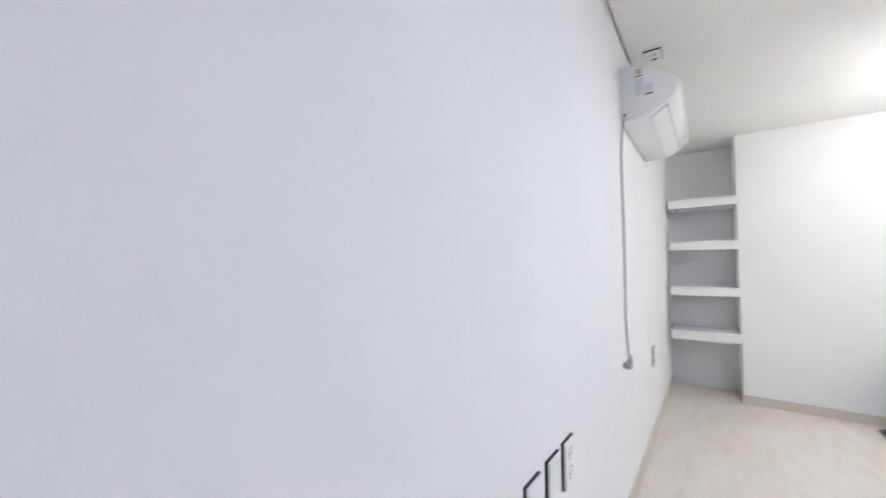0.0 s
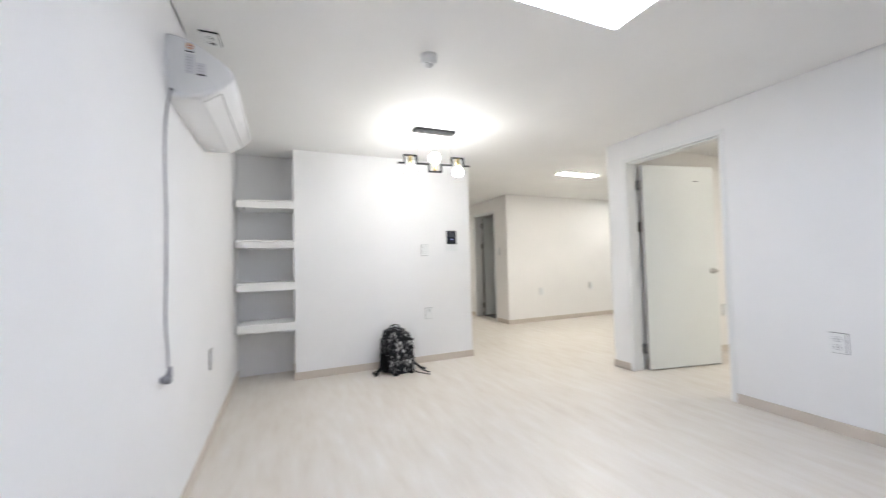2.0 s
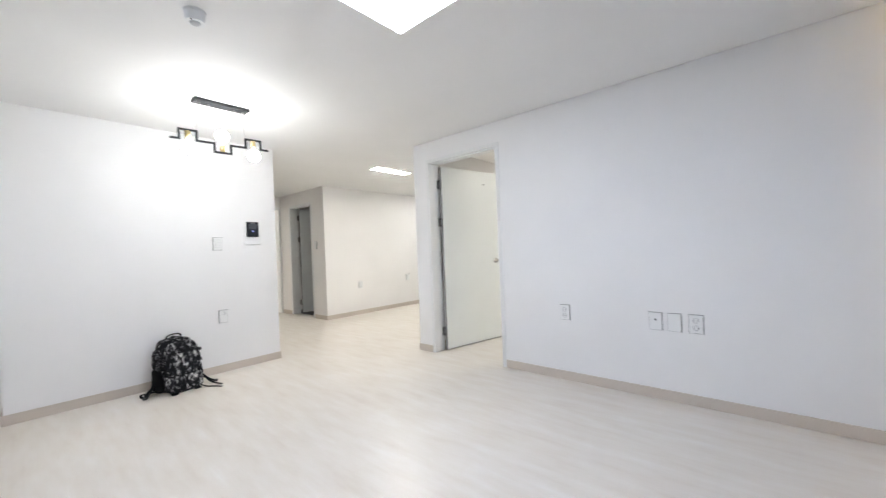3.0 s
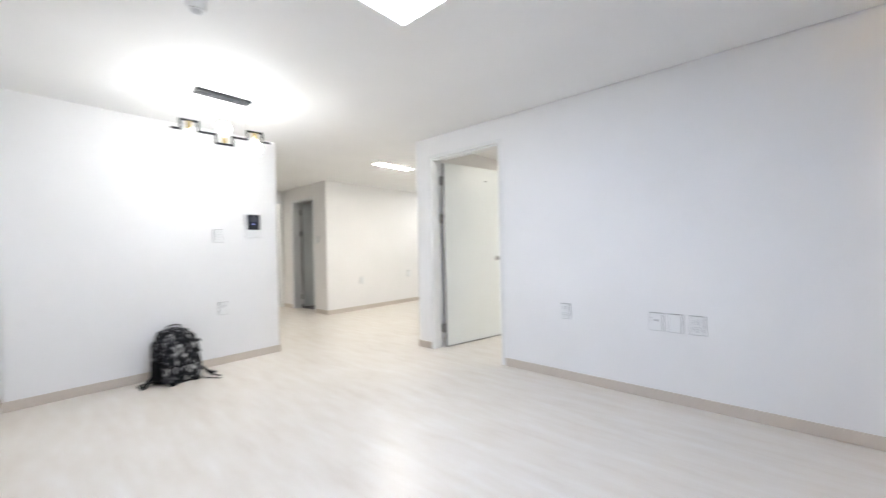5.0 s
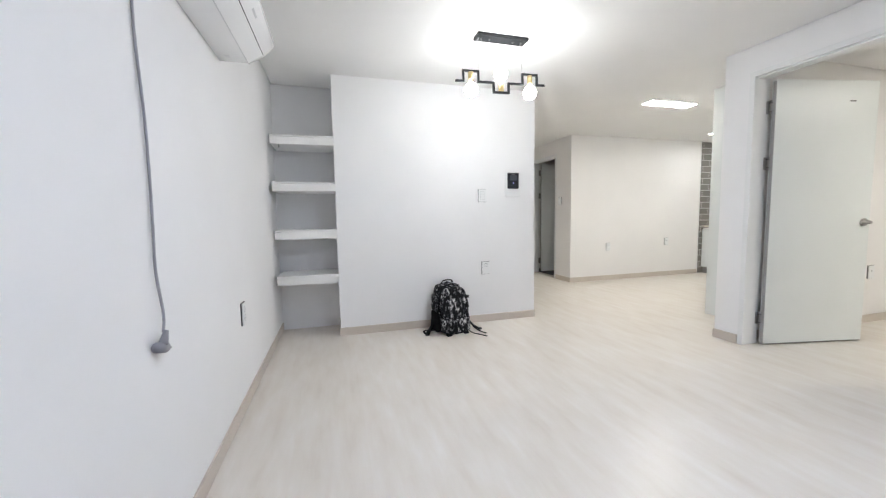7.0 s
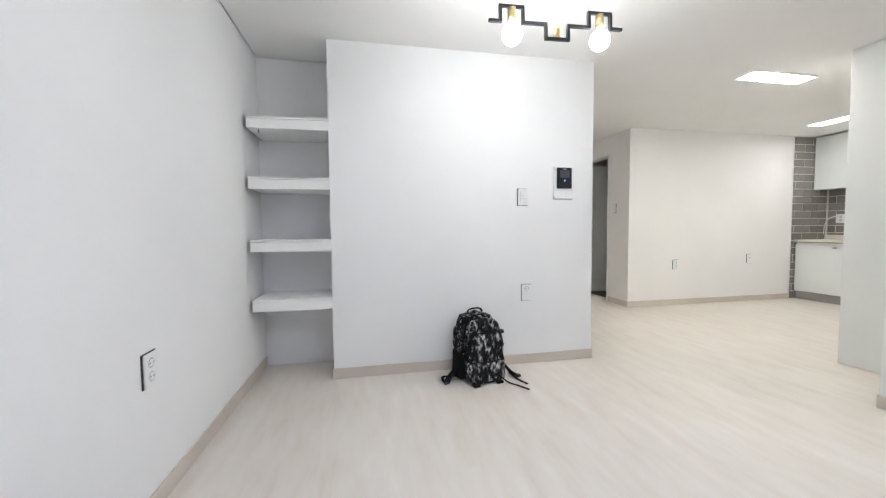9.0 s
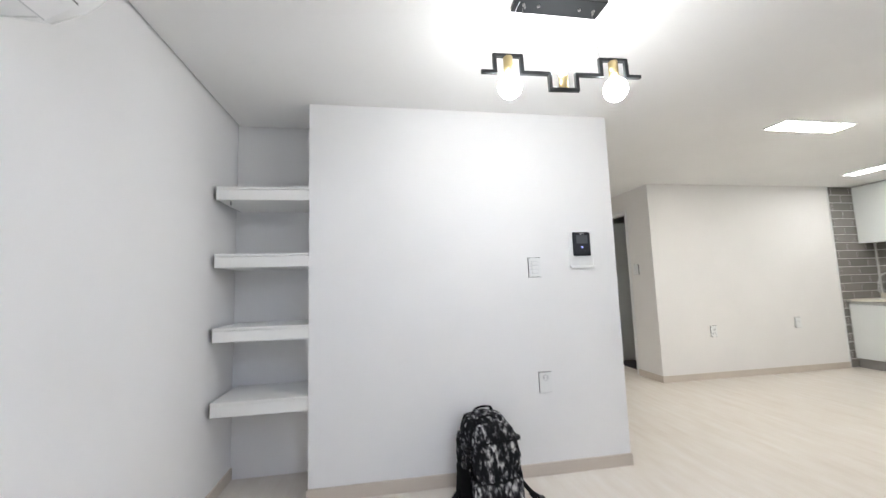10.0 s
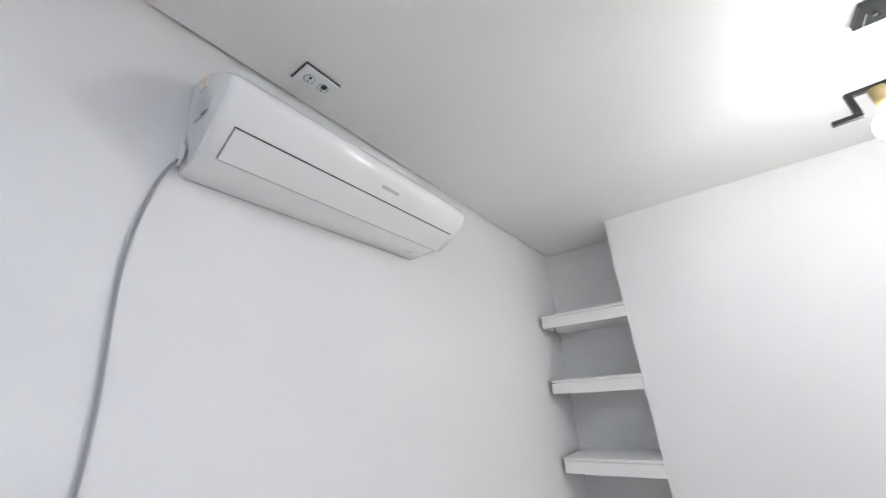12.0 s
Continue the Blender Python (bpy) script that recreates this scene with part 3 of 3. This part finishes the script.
# ---- air conditioner ----
def air_conditioner():
    y0, y1 = 2.205, 3.145
    a = thing("air_conditioner", "white wall-mounted split air conditioner with a grey power cord", "air conditioner")
    outline = [(-0.084, 1.950), (-0.083, 1.9455), (-0.080, 1.9440), (-0.02, 1.9440), (0.043, 1.9485), (0.047, 1.9512), (0.123, 2.0026), (0.127, 2.006), (0.150, 2.0265), (0.168, 2.047), (0.177, 2.065), (0.180, 2.081), (0.175, 2.097), (0.160, 2.116), (0.12, 2.148), (0.05, 2.195), (0.0, 2.217), (-0.04, 2.230), (-0.078, 2.234), (-0.084, 2.231)]
    bm = bmesh.new()
    cx, cz = 0.0, 2.09
    rings = []
    for y, k in ((y0, 0.93), (y0 + 0.006, 0.975), (y0 + 0.018, 1.0), (y1 - 0.018, 1.0), (y1 - 0.006, 0.975), (y1, 0.93)):
        inset = 0.012 if y < 2.5 else -0.045
        rings.append([bm.verts.new((max(-0.084, cx + (x - cx) * (k if x > -0.08 else 1)), y + (inset if i < 5 else inset * 0.3 if i == 5 else 0), cz + (z - cz) * k)) for i, (x, z) in enumerate(outline)])
    n = len(outline)
    for p, q in zip(rings, rings[1:]):
        for i in range(n):
            bm.faces.new((p[i], q[i], q[(i + 1) % n], p[(i + 1) % n]))
    bm.faces.new(rings[0])
    bm.faces.new(rings[-1][::-1])
    shell = part("body", bm, ACWHITE, a, smooth=True)
    for p in shell.data.polygons:
        p.use_smooth = len(p.vertices) < 5

    def strip(name, p, q, ya, yb, lift, mat, label=""):
        (xa, za), (xb, zb) = p, q
        d = Vector((xb - xa, zb - za)).normalized()
        nx, nz = d.y, -d.x
        return part(name, prism([(xa - nx * 0.002, za - nz * 0.002), (xb - nx * 0.002, zb - nz * 0.002), (xb + nx * lift, zb + nz * lift), (xa + nx * lift, za + nz * lift)], "y", ya, yb), mat, a, label)

    # outlet flap with its seams, on the lower front
    ya, yb = y0 + 0.045, y1 - 0.045
    strip("flap", (0.0485, 1.9522), (0.1205, 2.0009), ya, yb, 0.0022, ACWHITE)
    strip("seam", (0.0452, 1.9500), (0.0477, 1.9517), ya, yb, 0.0012, GREYPL, "grey seam")
    strip("seam", (0.1212, 2.0014), (0.1240, 2.0033), ya - 0.003, yb, 0.0013, DARK, "dark seam")
    strip("end_seam", (0.0485, 1.9522), (0.1205, 2.0009), ya - 0.003, ya - 0.0003, 0.0013, DARK)
    # maker's mark as a plain bar, the small underside mark and the rear joint
    strip("logo_bar", (0.150, 2.0265), (0.158, 2.0337), 2.69, 2.765, 0.0008, GREYPL)
    part("under_mark", box(-0.045, -0.02, 3.00, 3.03, 1.9425, 1.9475), GREYPL, a, "small grey mark")
    part("rear_joint", box(-0.0845, -0.0815, y0 + 0.025, y1 - 0.062, 1.942, 1.945), GREYPL, a)
    # end cap: cord knock-out cover and stickers
    e = part("end_cover", prism([(-0.083, 1.966), (-0.055, 1.962), (-0.035, 1.975), (-0.033, 1.998), (-0.055, 2.025), (-0.083, 2.045)], "y", y0 - 0.0015, y0 + 0.002), PLASTIC, a, "cord cover with a curved edge")
    part("cord_hole", rod((-0.066, y0 - 0.0035, 1.974), (-0.066, y0 - 0.001, 1.974), 0.007, 12), DARK, e)
    energy = part("sticker", box(-0.014, 0.020, y0 - 0.0008, y0 + 0.0002, 2.158, 2.205), STICKER, a, "round orange and red energy sticker")
    part("dial", rod((0.003, y0 - 0.0013, 2.186), (0.003, y0 - 0.0008, 2.186), 0.015, 20), STICKERO, energy, "orange dial")
    part("dial_centre", rod((0.003, y0 - 0.0018, 2.184), (0.003, y0 - 0.0013, 2.184), 0.008, 16), STICKER, energy)
    part("print_bar", box(-0.002, 0.013, y0 - 0.0023, y0 - 0.0018, 2.186, 2.190), STICKERR, energy, "red print")
    part("print_bar", box(0.000, 0.012, y0 - 0.0023, y0 - 0.0018, 2.176, 2.180), STICKERR, energy, "red print")
    part("print_bar", box(-0.014, 0.020, y0 - 0.0013, y0 - 0.0008, 2.158, 2.163), DARK, energy, "dark print bar")
    rating = part("sticker", box(-0.014, 0.022, y0 - 0.0008, y0 + 0.0002, 2.06, 2.15), STICKER, a, "grey rating sticker")
    for k in range(6):
        part("print_bar", box(-0.010, 0.004 + 0.003 * (k % 3), y0 - 0.0013, y0 - 0.0008, 2.068 + k * 0.013, 2.071 + k * 0.013), GREYPL, rating)
    serial = part("sticker", box(0.028, 0.066, y0 - 0.0008, y0 + 0.0002, 2.055, 2.115), STICKER, a, "grey serial sticker")
    part("print_bar", box(0.030, 0.064, y0 - 0.0013, y0 - 0.0008, 2.057, 2.063), DARK, serial, "dark print bar")
    for k in range(3):
        part("print_bar", box(0.032, 0.056 - 0.004 * (k % 2), y0 - 0.0013, y0 - 0.0008, 2.076 + k * 0.012, 2.079 + k * 0.012), GREYPL, serial)
    part("cord", tube([(-0.066, 2.208, 1.974), (-0.067, 2.194, 1.956), (-0.072, 2.176, 1.90), (-0.077, 2.162, 1.80), (-0.078, 2.156, 1.70), (-0.078, 2.160, 1.60), (-0.077, 2.174, 1.42), (-0.077, 2.176, 1.25), (-0.076, 2.168, 1.09), (-0.076, 2.162, 0.95), (-0.074, 2.186, 0.81), (-0.066, 2.155, 0.758)], 0.0042, 10), CORDG, a, "grey power cord", True)
    pl = part("plug", rod((-0.058, 2.155, 0.760), (-0.057, 2.125, 0.728), 0.007, 14, 0.014), CORDG, a, "grey round two-pin plug", True)
    part("plug_body", rod((-0.0665, 2.108, 0.722), (-0.0665, 2.158, 0.706), 0.0165, 18), CORDG, pl, smooth=True)
    for k in (-0.009, 0.009):
        part("pin", rod((-0.0665 + k, 2.156, 0.7065), (-0.0665 + k, 2.180, 0.699), 0.0026, 8), STEEL, pl)


air_conditioner()


# ---- backpack ----
def backpack():
    b = thing("backpack", "black and grey camouflage backpack leaning on the white wall", "backpack", pose(1.516, 4.190, 0, 0, 0, 10))

    def lump(w, d, h, z0, yc, lean, mat, nm, power=3.2, taper=0.78, label="", parent=None, seed=1):
        bm = bmesh.new()
        rows, cols = 14, 28
        grid = []
        for i in range(rows + 1):
            t = i / rows
            edge = min(1.0, (1 - abs(2 * t - 1) ** 5) ** (1 / 2.6) + 0.02) if 0 < t < 1 else 0.02
            if t < 0.5:
                edge = max(edge, 0.75 if t > 0 else 0.7)
            wide = (1 - (1 - taper) * t ** 2.2) * edge
            ring = []
            for k in range(cols):
                ang = 2 * math.pi * k / cols
                c, s = math.cos(ang), math.sin(ang)
                x = w / 2 * math.copysign(abs(c) ** (2 / power), c) * wide
                y = d / 2 * math.copysign(abs(s) ** (2 / power), s) * edge * (1 - 0.12 * t)
                q = Vector((x, yc + y + lean * t * h, z0 + t * h))
                wob = noise.noise(q * 9 + Vector((seed, 0, 0))) * 0.010 + noise.noise(q * 25) * 0.004
                ring.append(bm.verts.new(q + Vector((c, s, 0)) * wob))
            grid.append(ring)
        for p, q in zip(grid, grid[1:]):
            for k in range(cols):
                bm.faces.new((p[k], p[(k + 1) % cols], q[(k + 1) % cols], q[k]))
        bm.faces.new(grid[0][::-1])
        bm.faces.new(grid[-1])
        for v in bm.verts:
            v.co.z = max(v.co.z, 0.002)
        return part(nm, bm, mat, parent or b, label, True)

    body = lump(0.33, 0.20, 0.475, 0.0, 0.02, 0.16, CAMO, "body", taper=0.80)
    front = lump(0.285, 0.10, 0.30, 0.145, -0.075, 0.14, CAMO, "front_pocket", taper=0.88, seed=4)
    low = lump(0.30, 0.13, 0.165, 0.004, -0.085, 0.06, CAMO, "lower_pocket", taper=0.93, seed=7)
    lump(0.07, 0.15, 0.20, 0.02, 0.02, 0.12, WEB, "side_pocket", taper=0.85, label="black mesh side pocket", seed=2).location = (-0.155, 0, 0)
    lump(0.06, 0.14, 0.18, 0.20, 0.03, 0.15, CAMO, "side_pocket", taper=0.8, seed=3).location = (-0.15, 0, 0)
    lump(0.07, 0.15, 0.20, 0.02, 0.02, 0.12, CAMO, "side_pocket", taper=0.85, seed=5).location = (0.155, 0, 0)
    part("carry_handle", tube([(-0.06, 0.095, 0.462), (-0.045, 0.085, 0.484), (0.0, 0.08, 0.492), (0.045, 0.085, 0.484), (0.06, 0.095, 0.462)], 0.010, 8, 0.6), WEB, b, "black carry handle", True)
    part("zip", tube([(-0.135, -0.028, 0.16), (-0.128, -0.012, 0.30), (-0.105, 0.012, 0.40), (-0.05, 0.032, 0.447), (0.05, 0.032, 0.447), (0.105, 0.012, 0.40), (0.128, -0.012, 0.30), (0.135, -0.028, 0.16)], 0.0045, 6), WEB, body, "black zip", True)
    part("zip", tube([(-0.13, -0.11, 0.155), (0.0, -0.132, 0.158), (0.13, -0.11, 0.155)], 0.0045, 6), WEB, low, "black zip", True)
    part("zip", tube([(-0.115, -0.09, 0.345), (0.0, -0.098, 0.352), (0.115, -0.09, 0.345)], 0.004, 6), WEB, front, "black zip", True)
    for z in (0.235, 0.33):
        s = part("side_strap", tube([(0.10, -0.075, z - 0.02), (0.155, -0.03, z), (0.16, 0.05, z + 0.01), (0.12, 0.10, z + 0.02)], 0.011, 8, 0.3), WEB, b, "black compression strap", True)
        part("buckle", box(0.148, 0.172, -0.045, -0.015, z - 0.012, z + 0.014, 0.003), BLACKM, s)
        s = part("side_strap", tube([(-0.11, -0.07, z - 0.02), (-0.175, -0.03, z), (-0.18, 0.05, z + 0.01), (-0.13, 0.10, z + 0.02)], 0.011, 8, 0.3), WEB, b, "black compression strap", True)
        part("buckle", box(-0.19, -0.168, -0.045, -0.015, z - 0.012, z + 0.014, 0.003), BLACKM, s)
    s = part("shoulder_strap", tube([(-0.13, 0.06, 0.10), (-0.19, 0.03, 0.07), (-0.245, 0.0, 0.035), (-0.275, -0.03, 0.012)], 0.022, 8, 0.35), WEB, b, "black padded shoulder strap", True)
    part("strap_loop", tube([(-0.275, -0.03, 0.014), (-0.29, -0.005, 0.022), (-0.275, 0.04, 0.030), (-0.225, 0.03, 0.03), (-0.18, 0.02, 0.03)], 0.011, 8, 0.4), WEB, s, smooth=True)
    part("buckle", box(-0.292, -0.262, -0.042, -0.018, 0.004, 0.020, 0.003), BLACKM, s)
    s = part("shoulder_strap", tube([(0.14, 0.03, 0.14), (0.175, -0.01, 0.09), (0.215, -0.06, 0.035), (0.255, -0.10, 0.012)], 0.020, 8, 0.35), WEB, b, "black padded shoulder strap", True)
    part("buckle", box(0.24, 0.272, -0.115, -0.088, 0.003, 0.022, 0.003), BLACKM, s)
    part("strap_end", tube([(0.205, -0.06, 0.03), (0.225, -0.14, 0.006), (0.245, -0.235, 0.004)], 0.012, 8, 0.25), WEB, s, smooth=True)
    part("waist_strap", tube([(0.10, -0.13, 0.035), (0.135, -0.175, 0.008), (0.175, -0.24, 0.004), (0.205, -0.315, 0.004)], 0.010, 8, 0.3), WEB, b, "black waist strap lying on the floor", True)
    for x in (-0.10, 0.08):
        part("foot_tab", box(x - 0.025, x + 0.025, -0.16, -0.12, 0.002, 0.02, 0.004), WEB, b)


backpack()


# ---- kitchen ----
def base_unit(y0, y1, label):
    u = thing("base_cabinet", label, "cabinet", None, "kitchen base cabinets")
    part("body", box(6.99, 7.545, y0 + 0.002, y1 - 0.002, 0.12, 0.835), SHELFW, u)
    d = part("door", box(6.968, 6.988, y0 + 0.003, y1 - 0.003, 0.125, 0.815, 0.0015), GLOSSW, u, "gloss white door")
    h = part("handle", rod((6.945, y0 + 0.08, 0.775), (6.968, y0 + 0.08, 0.775), 0.009, 12), STEEL, d, "small steel knob", True)
    part("knob_bar", box(6.939, 6.947, y0 + 0.055, y0 + 0.105, 0.765, 0.785, 0.003), STEEL, h)
    part("kickboard", box(7.015, 7.03, y0, y1, 0, 0.118), KICK, u, "grey kickboard")


for y0, y1 in ((5.47, 6.045), (4.90, 5.47), (4.33, 4.90)):
    base_unit(y0, y1, "gloss white kitchen base cabinet with small steel handle")
wt = thing("worktop", "cream worktop with a raised back edge", "worktop")
part("slab", box(6.945, 7.542, 4.33, 6.048, 0.838, 0.88, 0.006, 2), COUNTER, wt)
part("upstand", box(7.515, 7.542, 4.33, 6.048, 0.8805, 0.945, 0.004, 2), COUNTER, wt)
part("trim", box(6.940, 6.9445, 4.33, 6.048, 0.838, 0.852), STEEL, wt, "thin steel edge trim")
part("end_clip", box(6.938, 6.944, 6.00, 6.03, 0.858, 0.868), STEEL, wt)
for y0, y1 in ((5.36, 6.045), (4.75, 5.36), (4.33, 4.75)):
    u = thing("wall_cabinet", "gloss white handleless kitchen wall cabinet", "cabinet", None, "kitchen wall cabinets")
    part("body", box(7.29, 7.545, y0 + 0.001, y1 - 0.001, 1.62, 2.385), SHELFW, u)
    part("door", box(7.27, 7.288, y0 + 0.002, y1 - 0.002, 1.612, 2.38, 0.0015), GLOSSW, u)
tc = thing("tall_cabinet", "tall gloss white cabinet side reaching the ceiling", "cabinet")
part("side_panel", box(4.35, 4.37, 3.26, 3.87, 0, 2.398, 0.002), GLOSSW, tc)
part("body", box(4.372, 5.9, 3.262, 3.85, 0.0, 2.398), SHELFW, tc)
for k in range(3):
    part("door", box(4.372 + k * 0.51, 4.878 + k * 0.51, 3.851, 3.87, 0.06, 2.39, 0.0015), GLOSSW, tc)
ks = thing("wall_socket", "white socket with a white cord on the kitchen tiles", "socket", pose(7.537, 5.86, 1.185, 0, 0, -90))
part("plate", box(-0.06, 0.06, -0.013, 0, -0.065, 0.065, 0.003), PLASTIC, ks)
for c in (0.026, -0.026):
    part("socket_face", rod((0, -0.0142, c), (0, -0.013, c), 0.02, 20), GREYPL, ks)
part("cord", tube([(-0.02, -0.015, 0.03), (-0.06, -0.04, 0.035), (-0.13, -0.05, -0.01), (-0.17, -0.05, -0.10), (-0.18, -0.045, -0.235)], 0.006, 8), PLASTIC, ks, "white cord", True)
part("cord", tube([(0.02, -0.015, 0.03), (0.10, -0.03, 0.02), (0.20, -0.03, 0.01)], 0.006, 8), PLASTIC, ks, "white cord", True)


# ---- kitchen tiles, one by one ----
def tile_mesh(w):
    return to_mesh("tile", box(-w / 2, w / 2, -0.0050, 0, -0.0500, 0.0500, 0.0014), TILE)


MESHES = {}


def tile(parent, w, m):
    key = round(w, 3)
    if key not in MESHES:
        MESHES[key] = tile_mesh(w)
    ob = new("tile", MESHES[key])
    ob.parent = parent
    ob.matrix_basis = m


def tiled(name, label, length, z0, z1, m, start):
    base = tagged(part(name, box(0, length, -0.003, 0, z0, z1), GROUT), label, "tiles", kind="structure")
    base.matrix_basis = m
    pitch, course = 0.305, 0.1087
    rows = int((z1 - z0) / course + 0.001)
    for r in range(rows):
        x = start - (pitch / 2 if r % 2 else 0)
        while x < length:
            a, b = max(x, 0) + 0.005, min(x + pitch, length) - 0.005
            if b - a > 0.02:
                tile(base, b - a, pose((a + b) / 2, -0.002, z0 + (r + 0.5) * course))
            x += pitch


tiled("backsplash_north", "grey brick-bond wall tiles with pale grout", 0.66, 0.0, 2.395, pose(6.888, 6.06, 0), -0.10)
tiled("backsplash_east", "grey brick-bond wall tiles above the worktop", 1.70, 0.8696, 1.6305, pose(7.55, 6.035, 0, 0, 0, -90), -0.05)
structure("tile_trim", box(6.880, 6.8875, 6.048, 6.06, 0, 2.398, 0.001), FRAMEW, "white corner bead at the edge of the tiles", "trim")
structure("tile_corner_bead", box(7.530, 7.541, 6.036, 6.046, 0.945, 1.615, 0.003), FRAMEW, "white sealant bead in the tile corner", "trim")
